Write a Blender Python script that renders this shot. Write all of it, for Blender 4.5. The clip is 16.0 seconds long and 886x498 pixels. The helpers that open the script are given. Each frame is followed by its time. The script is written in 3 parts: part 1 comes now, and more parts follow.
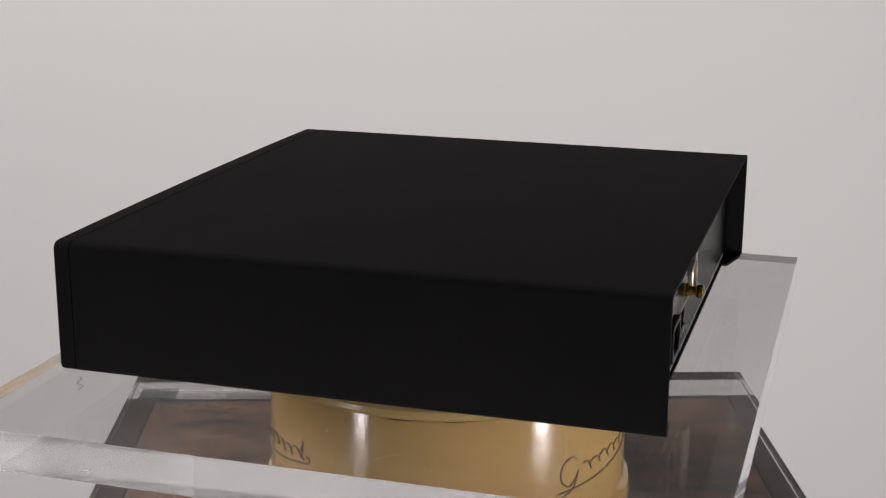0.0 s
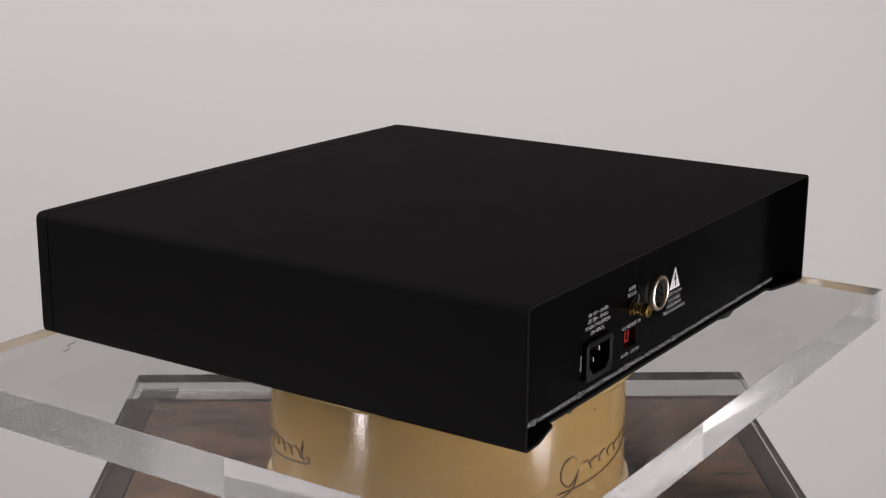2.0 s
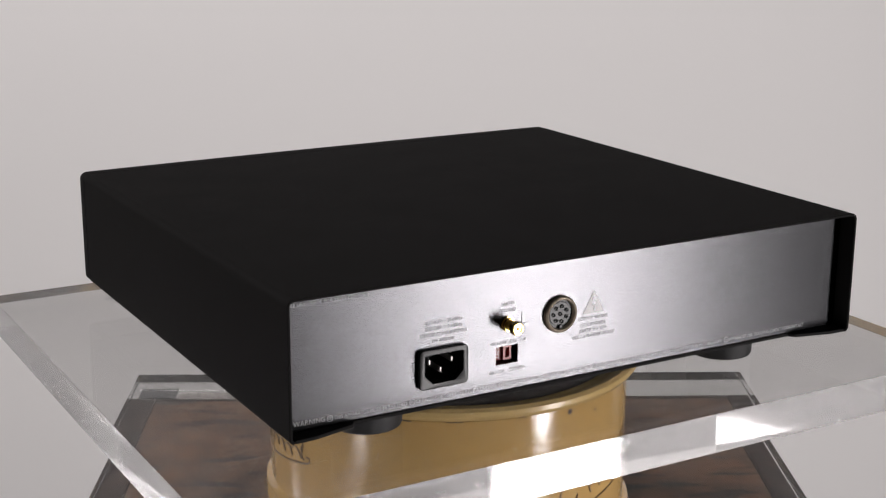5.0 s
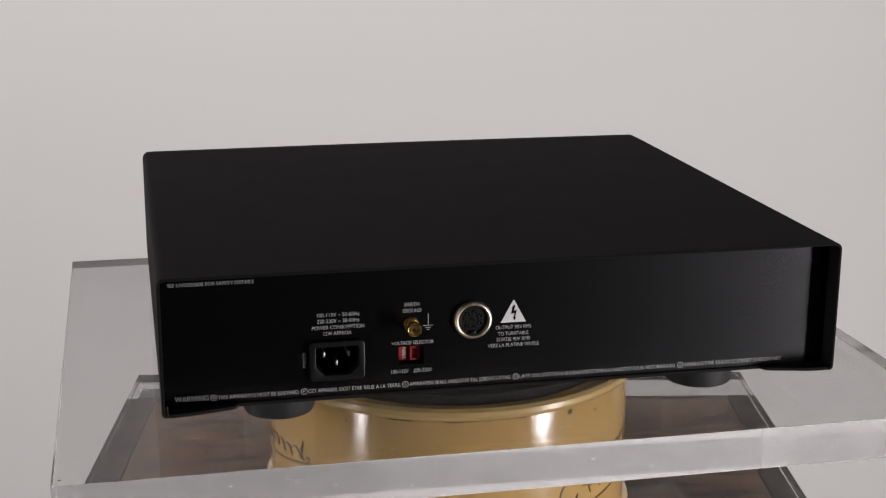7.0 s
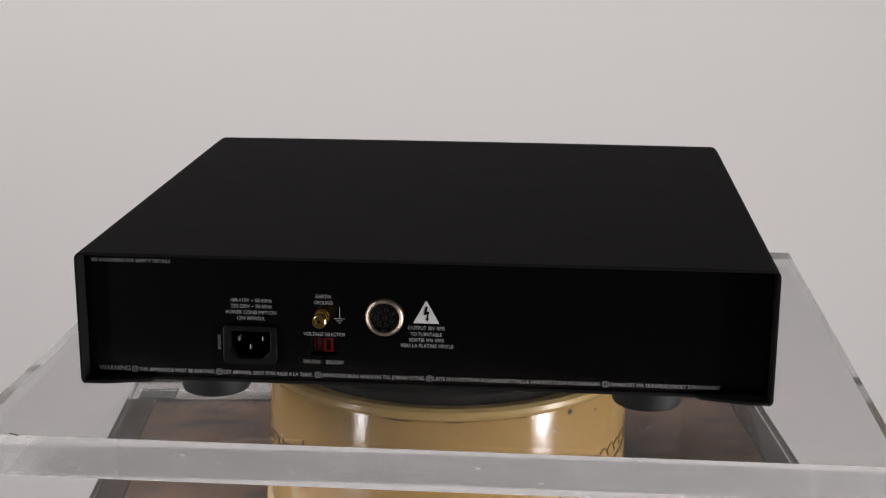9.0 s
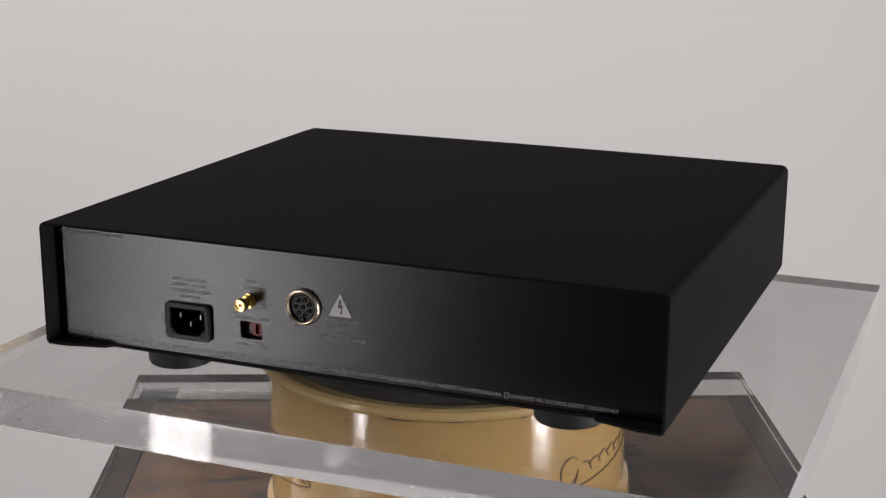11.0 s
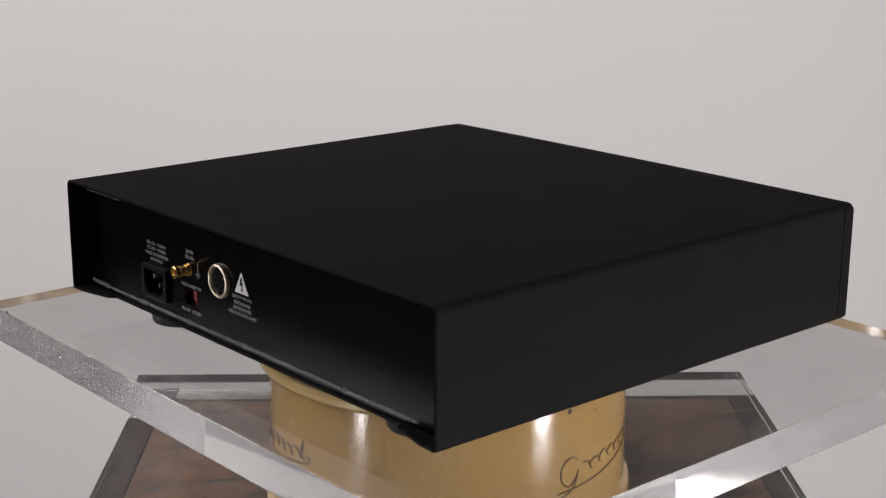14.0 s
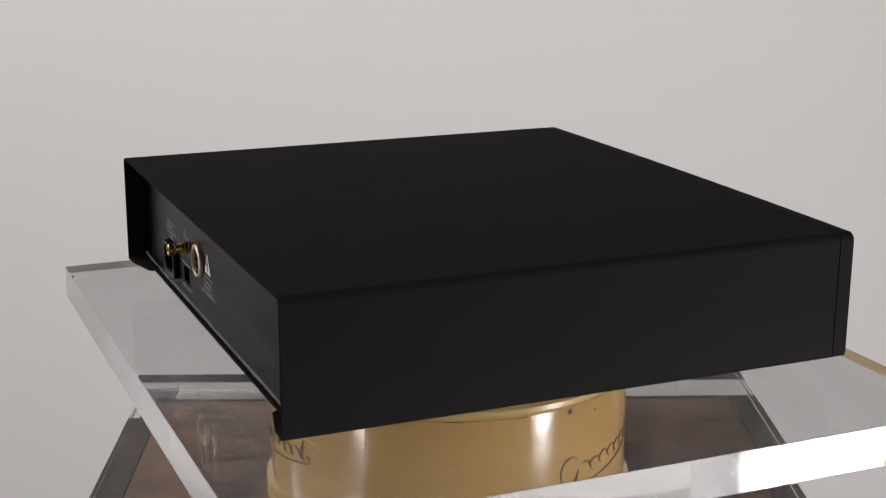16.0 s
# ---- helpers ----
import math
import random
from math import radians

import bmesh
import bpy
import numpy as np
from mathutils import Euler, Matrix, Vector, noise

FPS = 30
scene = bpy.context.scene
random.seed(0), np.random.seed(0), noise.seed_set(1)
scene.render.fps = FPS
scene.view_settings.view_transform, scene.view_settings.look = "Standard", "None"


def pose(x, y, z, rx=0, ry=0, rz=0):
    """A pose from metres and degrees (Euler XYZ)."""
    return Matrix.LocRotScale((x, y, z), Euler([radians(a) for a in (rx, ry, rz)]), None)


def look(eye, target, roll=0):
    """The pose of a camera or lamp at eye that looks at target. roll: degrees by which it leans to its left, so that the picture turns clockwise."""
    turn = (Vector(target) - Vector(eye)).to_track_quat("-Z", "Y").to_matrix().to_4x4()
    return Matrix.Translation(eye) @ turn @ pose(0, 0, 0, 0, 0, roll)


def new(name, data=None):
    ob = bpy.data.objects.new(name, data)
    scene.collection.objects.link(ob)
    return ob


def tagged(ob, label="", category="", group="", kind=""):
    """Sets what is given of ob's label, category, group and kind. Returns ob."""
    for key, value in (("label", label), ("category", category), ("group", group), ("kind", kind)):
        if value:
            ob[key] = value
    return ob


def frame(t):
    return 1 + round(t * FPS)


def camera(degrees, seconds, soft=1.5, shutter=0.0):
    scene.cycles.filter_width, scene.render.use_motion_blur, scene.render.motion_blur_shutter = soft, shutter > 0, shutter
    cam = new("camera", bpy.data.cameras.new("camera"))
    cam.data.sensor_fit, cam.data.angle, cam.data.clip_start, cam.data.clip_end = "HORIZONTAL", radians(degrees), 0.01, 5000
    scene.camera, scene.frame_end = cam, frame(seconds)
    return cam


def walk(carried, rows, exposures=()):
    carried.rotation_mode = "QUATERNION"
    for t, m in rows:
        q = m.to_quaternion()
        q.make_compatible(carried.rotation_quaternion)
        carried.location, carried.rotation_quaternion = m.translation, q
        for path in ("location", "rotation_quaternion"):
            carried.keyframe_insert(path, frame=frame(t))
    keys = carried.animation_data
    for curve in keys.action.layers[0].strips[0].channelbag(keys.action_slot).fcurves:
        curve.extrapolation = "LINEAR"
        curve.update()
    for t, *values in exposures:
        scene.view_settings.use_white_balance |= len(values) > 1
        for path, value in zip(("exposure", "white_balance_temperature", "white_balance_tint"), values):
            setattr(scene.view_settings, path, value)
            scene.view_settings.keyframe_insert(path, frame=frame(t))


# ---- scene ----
cam = camera(33.83, 16.0, soft=1.2)

# ---- camera: fixed on a stand; heights count from the top of the rotating slab, Z0 above the floor ----
Z0 = 1.0
EYE = pose(0, -0.7811, Z0 + 0.2523, 90 - 14.833, 0, 0.239) @ pose(0, 0, 0, 0, 0, 0.285)
walk(cam, [(0.0, EYE), (16.0, EYE)])

# ---- light: a closed white studio with two tall strip lights in front, plus added unseen fills from the west and over the backdrop ----
world = bpy.data.worlds.new("world")
scene.world = world
world.use_nodes = True
world.node_tree.nodes["Background"].inputs[0].default_value = (0.9, 0.95, 1.0, 1)
world.node_tree.nodes["Background"].inputs[1].default_value = 0.05


def area_lamp(name, eye, target, width, height, watts, colour):
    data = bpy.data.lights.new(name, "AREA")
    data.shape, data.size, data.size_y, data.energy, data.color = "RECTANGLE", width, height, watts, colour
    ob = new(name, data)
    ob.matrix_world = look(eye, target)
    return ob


LAMP = (1.0, 0.952, 0.956)
area_lamp("strip_light_west", (-1.166, -0.863, 0.74), (0, 0, 0.74), 0.08, 0.85, 3.6, LAMP)
area_lamp("strip_light_east", (1.25, -0.736, 0.74), (0, 0, 0.74), 0.18, 0.85, 22, LAMP)
# Added lamp without a known source: brightens the sides that face west
area_lamp("west_fill", (-2.3, -0.05, 2.27), (0, 0.1, 1.0), 3.0, 0.55, 38, LAMP)
# Unseen lamp, added overhead only to light the backdrop evenly
area_lamp("backdrop_fill", (-0.50, 0.66, 2.52), (-0.35, 1.17, 1.0), 2.0, 0.6, 21.5, LAMP)
scene.view_settings.exposure = 0.0
scene.cycles.max_bounces, scene.cycles.glossy_bounces, scene.cycles.transmission_bounces = 24, 16, 24

# ---- materials ----


def material(name, colour, rough=0.5, metal=0.0, spec=0.5, noise_scale=0.0, spread=0.0, bump=0.0, bump_scale=0.0, rough_spread=0.0, stretch=(1, 1, 1)):
    m = bpy.data.materials.new(name)
    m.use_nodes = True
    n, l = m.node_tree.nodes, m.node_tree.links
    b = n["Principled BSDF"]
    b.inputs["Base Color"].default_value = (*colour, 1)
    b.inputs["Roughness"].default_value = rough
    b.inputs["Metallic"].default_value = metal
    b.inputs["Specular IOR Level"].default_value = spec
    co = n.new("ShaderNodeTexCoord")
    if noise_scale:
        t = n.new("ShaderNodeTexNoise")
        t.inputs["Scale"].default_value, t.inputs["Detail"].default_value = noise_scale, 6
        l.new(co.outputs["Object"], t.inputs["Vector"])
        mix = n.new("ShaderNodeMix")
        mix.data_type = "RGBA"
        mix.inputs[6].default_value = (*[c * (1 - spread) for c in colour], 1)
        mix.inputs[7].default_value = (*[min(1, c * (1 + spread)) for c in colour], 1)
        l.new(t.outputs["Fac"], mix.inputs[0])
        l.new(mix.outputs[2], b.inputs["Base Color"])
        if rough_spread:
            r = n.new("ShaderNodeMapRange")
            r.inputs[1].default_value, r.inputs[2].default_value = 0.3, 0.7
            r.inputs[3].default_value, r.inputs[4].default_value = rough - rough_spread, rough + rough_spread
            l.new(t.outputs["Fac"], r.inputs[0])
            l.new(r.outputs[0], b.inputs["Roughness"])
    if bump:
        t2 = n.new("ShaderNodeTexNoise")
        t2.inputs["Scale"].default_value, t2.inputs["Detail"].default_value = bump_scale, 3
        mp = n.new("ShaderNodeMapping")
        mp.inputs["Scale"].default_value = stretch
        l.new(co.outputs["Object"], mp.inputs["Vector"])
        l.new(mp.outputs[0], t2.inputs["Vector"])
        bp = n.new("ShaderNodeBump")
        bp.inputs["Strength"].default_value, bp.inputs["Distance"].default_value = bump, 0.0004
        l.new(t2.outputs["Fac"], bp.inputs["Height"])
        l.new(bp.outputs[0], b.inputs["Normal"])
    return m


def wood(name, light, dark, stain, amount):
    """Old stained wood: grain along x, and long dark smears with a shape of their own."""
    m = bpy.data.materials.new(name)
    m.use_nodes = True
    n, l = m.node_tree.nodes, m.node_tree.links
    b = n["Principled BSDF"]
    b.inputs["Roughness"].default_value, b.inputs["Specular IOR Level"].default_value = 0.65, 0.2
    co = n.new("ShaderNodeTexCoord")
    mp = n.new("ShaderNodeMapping")
    mp.inputs["Scale"].default_value = (22, 120, 60)
    l.new(co.outputs["Object"], mp.inputs["Vector"])
    g = n.new("ShaderNodeTexNoise")
    g.inputs["Scale"].default_value, g.inputs["Detail"].default_value, g.inputs["Distortion"].default_value = 1.5, 10, 1.1
    l.new(mp.outputs[0], g.inputs["Vector"])
    ramp = n.new("ShaderNodeValToRGB")
    ramp.color_ramp.elements[0].position, ramp.color_ramp.elements[1].position = 0.32, 0.68
    ramp.color_ramp.elements[0].color, ramp.color_ramp.elements[1].color = (*dark, 1), (*light, 1)
    l.new(g.outputs["Fac"], ramp.inputs[0])
    mp2 = n.new("ShaderNodeMapping")
    mp2.inputs["Scale"].default_value = (22, 84, 30)
    l.new(co.outputs["Object"], mp2.inputs["Vector"])
    s = n.new("ShaderNodeTexNoise")
    s.inputs["Scale"].default_value, s.inputs["Detail"].default_value = 1.0, 6
    l.new(mp2.outputs[0], s.inputs["Vector"])
    r2 = n.new("ShaderNodeMapRange")
    r2.inputs[1].default_value, r2.inputs[2].default_value = 0.555, 0.595
    r2.inputs[3].default_value, r2.inputs[4].default_value = 0, amount
    l.new(s.outputs["Fac"], r2.inputs[0])
    mix = n.new("ShaderNodeMix")
    mix.data_type = "RGBA"
    mix.inputs[7].default_value = (*stain, 1)
    l.new(ramp.outputs[0], mix.inputs[6])
    l.new(r2.outputs[0], mix.inputs[0])
    l.new(mix.outputs[2], b.inputs["Base Color"])
    spots = n.new("ShaderNodeTexNoise")
    spots.inputs["Scale"].default_value, spots.inputs["Detail"].default_value = 55, 6
    l.new(co.outputs["Object"], spots.inputs["Vector"])
    r3 = n.new("ShaderNodeMapRange")
    r3.inputs[1].default_value, r3.inputs[2].default_value = 0.35, 0.7
    r3.inputs[3].default_value, r3.inputs[4].default_value = 0.65, 1.35
    l.new(spots.outputs["Fac"], r3.inputs[0])
    mul = n.new("ShaderNodeMix")
    mul.data_type, mul.blend_type = "RGBA", "MULTIPLY"
    mul.inputs[0].default_value = 1
    l.new(mix.outputs[2], mul.inputs[6])
    l.new(r3.outputs[0], mul.inputs[7])
    l.new(mul.outputs[2], b.inputs["Base Color"])
    bp = n.new("ShaderNodeBump")
    bp.inputs["Strength"].default_value, bp.inputs["Distance"].default_value = 0.4, 0.0006
    l.new(g.outputs["Fac"], bp.inputs["Height"])
    l.new(bp.outputs[0], b.inputs["Normal"])
    return m


def acrylic(name, clear_low, clear_high, rough_low, rough_high, tint, grain=(26, 26, 26)):
    """Clear acrylic under a thin uneven veil of dust, smears and fine scratches."""
    m = bpy.data.materials.new(name)
    m.use_nodes = True
    n, l = m.node_tree.nodes, m.node_tree.links
    b = n["Principled BSDF"]
    b.inputs["Base Color"].default_value = (*tint, 1)
    b.inputs["IOR"].default_value = 1.49
    co = n.new("ShaderNodeTexCoord")
    mp = n.new("ShaderNodeMapping")
    mp.inputs["Scale"].default_value = grain
    l.new(co.outputs["Object"], mp.inputs["Vector"])
    t = n.new("ShaderNodeTexNoise")
    t.inputs["Scale"].default_value, t.inputs["Detail"].default_value, t.inputs["Distortion"].default_value = 1.0, 7, 0.6
    l.new(mp.outputs[0], t.inputs["Vector"])
    for lo, hi, socket in ((rough_low, rough_high, "Roughness"), (clear_high, clear_low, "Transmission Weight")):
        r = n.new("ShaderNodeMapRange")
        r.inputs[1].default_value, r.inputs[2].default_value = 0.38, 0.75
        r.inputs[3].default_value, r.inputs[4].default_value = lo, hi
        l.new(t.outputs["Fac"], r.inputs[0])
        l.new(r.outputs[0], b.inputs[socket])
    return m


WALL = material("white_wall_paint", (0.80, 0.785, 0.775), 0.85, noise_scale=2.2, spread=0.012, bump=0.15, bump_scale=160)
FLOOR = material("dark_floor_paint", (0.06, 0.057, 0.055), 0.7, noise_scale=6, spread=0.05, bump=0.2, bump_scale=90)
GREY = material("charcoal_wall_paint", (0.07, 0.068, 0.066), 0.9, noise_scale=3, spread=0.08, bump=0.15, bump_scale=120)
CEIL = material("ceiling_paint", (0.09, 0.088, 0.086), 0.9, noise_scale=3, spread=0.02)
BLACK = material("black_powder_coat", (0.0122, 0.0117, 0.0116), 0.52, spec=0.010, noise_scale=40, spread=0.1, bump=0.25, bump_scale=2600, rough_spread=0.02)
PANEL = material("black_brushed_metal", (0.056, 0.056, 0.059), 0.235, metal=1.0, noise_scale=600, spread=0.12, bump=0.16, bump_scale=2400, stretch=(0.18, 1, 1.4))
PANEL.node_tree.nodes["Principled BSDF"].inputs["Specular Tint"].default_value = (0.60, 0.60, 0.60, 1)
RUBBER = material("black_rubber", (0.008, 0.008, 0.0085), 0.6, spec=0.25, noise_scale=200, spread=0.2, bump=0.2, bump_scale=900)
PLASTIC = material("black_plastic", (0.006, 0.006, 0.0065), 0.36, spec=0.28, noise_scale=150, spread=0.15, bump=0.1, bump_scale=1400)
VOID = material("dark_seam", (0.004, 0.004, 0.004), 0.9, spec=0.1)
INK = material("white_screen_print", (0.36, 0.36, 0.37), 0.6, noise_scale=900, spread=0.25)
INK_PLAIN = material("white_triangle_print", (0.62, 0.61, 0.61), 0.55, noise_scale=500, spread=0.06)
GOLD = material("gold_plate", (0.92, 0.66, 0.24), 0.22, metal=1.0, noise_scale=300, spread=0.1, rough_spread=0.05)
NICKEL = material("nickel_plate", (0.74, 0.63, 0.49), 0.38, metal=1.0, noise_scale=300, spread=0.1, rough_spread=0.06)
PIN = material("tinned_pin", (0.45, 0.43, 0.41), 0.4, metal=1.0, noise_scale=400, spread=0.1)
RED = material("red_plastic", (0.24, 0.012, 0.010), 0.4, noise_scale=400, spread=0.12)
CREAM = material("cream_gold_enamel", (0.425, 0.272, 0.101), 0.10, spec=0.9, noise_scale=16, spread=0.1, bump=0.22, bump_scale=520, rough_spread=0.03)
CREAM.node_tree.nodes["Principled BSDF"].inputs["IOR"].default_value = 1.8
CREAM_LID = material("cream_gold_lid", (0.43, 0.302, 0.128), 0.2, spec=0.5, noise_scale=24, spread=0.12, bump=0.3, bump_scale=300, rough_spread=0.06)
SCRIPT = material("brown_print", (0.11, 0.062, 0.02), 0.45, noise_scale=500, spread=0.3)
CHIP = material("dark_chipped_enamel", (0.05, 0.035, 0.025), 0.7, noise_scale=800, spread=0.4)
PLATTER = material("grey_rubber_mat", (0.045, 0.042, 0.042), 0.8, spec=0.2, noise_scale=120, spread=0.3, bump=0.4, bump_scale=700)
ACRYLIC = acrylic("clear_acrylic", 0.957, 0.994, 0.0, 0.010, (0.985, 0.985, 0.98))
ACRYLIC_EDGE = acrylic("polished_acrylic_edge", 0.72, 0.79, 0.03, 0.07, (0.91, 0.905, 0.90), (70, 70, 300))
SCRATCH = material("white_scratch", (0.55, 0.545, 0.54), 0.7, noise_scale=900, spread=0.2)
HAIR = material("dark_hair", (0.06, 0.05, 0.045), 0.7, noise_scale=900, spread=0.2)
WOOD = wood("brown_wood", (0.110, 0.053, 0.023), (0.064, 0.032, 0.016), (0.020, 0.016, 0.015), 0.9)
WOOD_DARK = wood("dark_wood_border", (0.036, 0.023, 0.017), (0.022, 0.015, 0.012), (0.012, 0.010, 0.009), 0.6)
WOOD_DARK.node_tree.nodes["Principled BSDF"].inputs["Roughness"].default_value = 0.42
WOOD_DARK.node_tree.nodes["Principled BSDF"].inputs["Specular IOR Level"].default_value = 0.06
LABEL_DARK = material("dark_grey_label", (0.035, 0.036, 0.04), 0.6, noise_scale=200, spread=0.25)
LABEL_GREY = material("grey_label_print", (0.13, 0.12, 0.115), 0.7, noise_scale=400, spread=0.4)
LABEL_PALE = material("pale_label", (0.27, 0.25, 0.238), 0.7, noise_scale=200, spread=0.12)

# ---- building blocks ----


def finish(bm, angle=32):
    bmesh.ops.recalc_face_normals(bm, faces=bm.faces[:])
    for f in bm.faces:
        f.smooth = True
    for e in bm.edges:
        e.smooth = False
        if len(e.link_faces) == 2 and e.calc_face_angle(0) < radians(angle):
            a, b = sorted(f.calc_area() for f in e.link_faces)
            e.smooth = b < 12 * a or e.calc_face_angle(0) < radians(1)


def part(name, bm, mat, parent=None, label=""):
    """Links a bmesh as one mesh object under a thing or a part."""
    finish(bm)
    me = bpy.data.meshes.new(name)
    bm.to_mesh(me)
    bm.free()
    me.materials.append(mat)
    ob = new(name, me)
    ob.parent = parent
    return tagged(ob, label)


def base(name, z, label, category, group=""):
    ob = new(name)
    ob.location = (0, 0, z)
    ob.empty_display_size = 0.05
    return tagged(ob, label, category, group)


def box(x0, x1, y0, y1, z0, z1, bevel=0.0, seg=2):
    bm = bmesh.new()
    bmesh.ops.create_cube(bm, size=1, matrix=Matrix.LocRotScale(((x0 + x1) / 2, (y0 + y1) / 2, (z0 + z1) / 2), None, (x1 - x0, y1 - y0, z1 - z0)))
    if bevel:
        bmesh.ops.bevel(bm, geom=bm.edges[:], offset=bevel, segments=seg, affect="EDGES", profile=0.5)
    return bm


def arc(cx, cz, r, a0, a1, n=6):
    return [(cx + r * math.cos(radians(a0 + (a1 - a0) * i / n)), cz + r * math.sin(radians(a0 + (a1 - a0) * i / n))) for i in range(n + 1)]


def round_rect(x0, x1, z0, z1, rb, rt, n=6):
    """Outline in x and z, anticlockwise, with its own radius below and above."""
    return (arc(x0 + rb, z0 + rb, rb, 180, 270, n) + arc(x1 - rb, z0 + rb, rb, 270, 360, n)
            + arc(x1 - rt, z1 - rt, rt, 0, 90, n) + arc(x0 + rt, z1 - rt, rt, 90, 180, n))


def prism(outline, y0, y1, hole=None):
    """An outline in x and z, drawn out along y; hole has as many points as the outline."""
    bm = bmesh.new()
    k = len(outline)
    a = [bm.verts.new((x, y0, z)) for x, z in outline]
    b = [bm.verts.new((x, y1, z)) for x, z in outline]
    for i in range(k):
        bm.faces.new((a[i], a[(i + 1) % k], b[(i + 1) % k], b[i]))
    if hole is None:
        bm.faces.new(a)
        bm.faces.new(b)
    else:
        c = [bm.verts.new((x, y0, z)) for x, z in hole]
        d = [bm.verts.new((x, y1, z)) for x, z in hole]
        for i in range(k):
            j = (i + 1) % k
            bm.faces.new((c[i], c[j], d[j], d[i]))
            bm.faces.new((a[i], a[j], c[j], c[i]))
            bm.faces.new((b[i], b[j], d[j], d[i]))
    return bm


def pierced_plate(xs, zs, y0, y1, openings):
    """An upright plate cut into a grid at xs and zs, without the cells named in openings."""
    bm = bmesh.new()
    front = {(i, j): bm.verts.new((x, y0, z)) for i, x in enumerate(xs) for j, z in enumerate(zs)}
    back = {(i, j): bm.verts.new((x, y1, z)) for i, x in enumerate(xs) for j, z in enumerate(zs)}
    cells = {(i, j) for i in range(len(xs) - 1) for j in range(len(zs) - 1)} - set(openings)
    for i, j in cells:
        ring = [(i, j), (i + 1, j), (i + 1, j + 1), (i, j + 1)]
        bm.faces.new([front[k] for k in ring])
        bm.faces.new([back[k] for k in reversed(ring)])
        for (a, b), n in zip(zip(ring, ring[1:] + ring[:1]), ((i, j - 1), (i + 1, j), (i, j + 1), (i - 1, j))):
            if n not in cells:
                bm.faces.new((front[b], front[a], back[a], back[b]))
    return bm


def soften(bm, offset, seg=1, angle=40):
    bmesh.ops.recalc_face_normals(bm, faces=bm.faces[:])
    edges = [e for e in bm.edges if len(e.link_faces) == 2 and e.calc_face_angle(0) > radians(angle)]
    bmesh.ops.bevel(bm, geom=edges, offset=offset, segments=seg, affect="EDGES", profile=0.5)
    return bm


def lathe(profile, seg=64, close=False):
    """Turns (radius, height) points round z."""
    bm = bmesh.new()
    rings = []
    for r, z in profile:
        if r < 1e-6:
            rings.append([bm.verts.new((0, 0, z))])
        else:
            rings.append([bm.verts.new((r * math.cos(2 * math.pi * i / seg), r * math.sin(2 * math.pi * i / seg), z)) for i in range(seg)])
    pairs = list(zip(rings, rings[1:])) + ([(rings[-1], rings[0])] if close else [])
    for a, b in pairs:
        for i in range(seg):
            j = (i + 1) % seg
            if len(a) == 1 and len(b) == 1:
                continue
            if len(a) == 1:
                bm.faces.new((a[0], b[i], b[j]))
            elif len(b) == 1:
                bm.faces.new((a[i], a[j], b[0]))
            else:
                bm.faces.new((a[i], a[j], b[j], b[i]))
    return bm


def moved(bm, m):
    bmesh.ops.transform(bm, matrix=m, verts=bm.verts[:])
    return bm


def tube(points, r, sides=6, flat=1.0):
    """A thin round stroke along points; flat squeezes it along z."""
    bm = bmesh.new()
    rings = []
    for i, p in enumerate(points):
        p = Vector(p)
        d = (Vector(points[min(i + 1, len(points) - 1)]) - Vector(points[max(i - 1, 0)])).normalized()
        u = d.cross(Vector((0, 0, 1)))
        u = u.normalized() if u.length > 1e-4 else Vector((1, 0, 0))
        v = u.cross(d).normalized()
        rings.append([bm.verts.new(p + (u * math.cos(2 * math.pi * k / sides) + v * flat * math.sin(2 * math.pi * k / sides)) * r) for k in range(sides)])
    for a, b in zip(rings, rings[1:]):
        for k in range(sides):
            bm.faces.new((a[k], a[(k + 1) % sides], b[(k + 1) % sides], b[k]))
    bm.faces.new(rings[0])
    bm.faces.new(rings[-1])
    return bm


def lettering(words, x0, x1, z0, cap, y, parent, mat, name="lettering", vertical=False):
    """A printed line between x0 and x1 with its foot at z0, standing in the plane y and read from the side of -y."""
    data = bpy.data.curves.new(name, "FONT")
    data.body, data.size, data.resolution_u, data.offset = words, 1, 3, -0.003
    ob = new(name, data)
    me = bpy.data.meshes.new_from_object(ob.evaluated_get(bpy.context.evaluated_depsgraph_get()))
    bpy.data.objects.remove(ob)
    bm = bmesh.new()
    bm.from_mesh(me)
    bpy.data.meshes.remove(me)
    xs = [v.co.x for v in bm.verts]
    lo, wide, tall = min(xs), max(xs) - min(xs), 0.73
    for v in bm.verts:
        u, w = (v.co.x - lo) / wide * (x1 - x0), v.co.y / tall * cap
        v.co = (z0 - w, y, x0 + u) if vertical else (x0 + u, y, z0 + w)
    return part(name, bm, mat, parent)


# ---- the studio: back wall, side walls, floor, ceiling ----


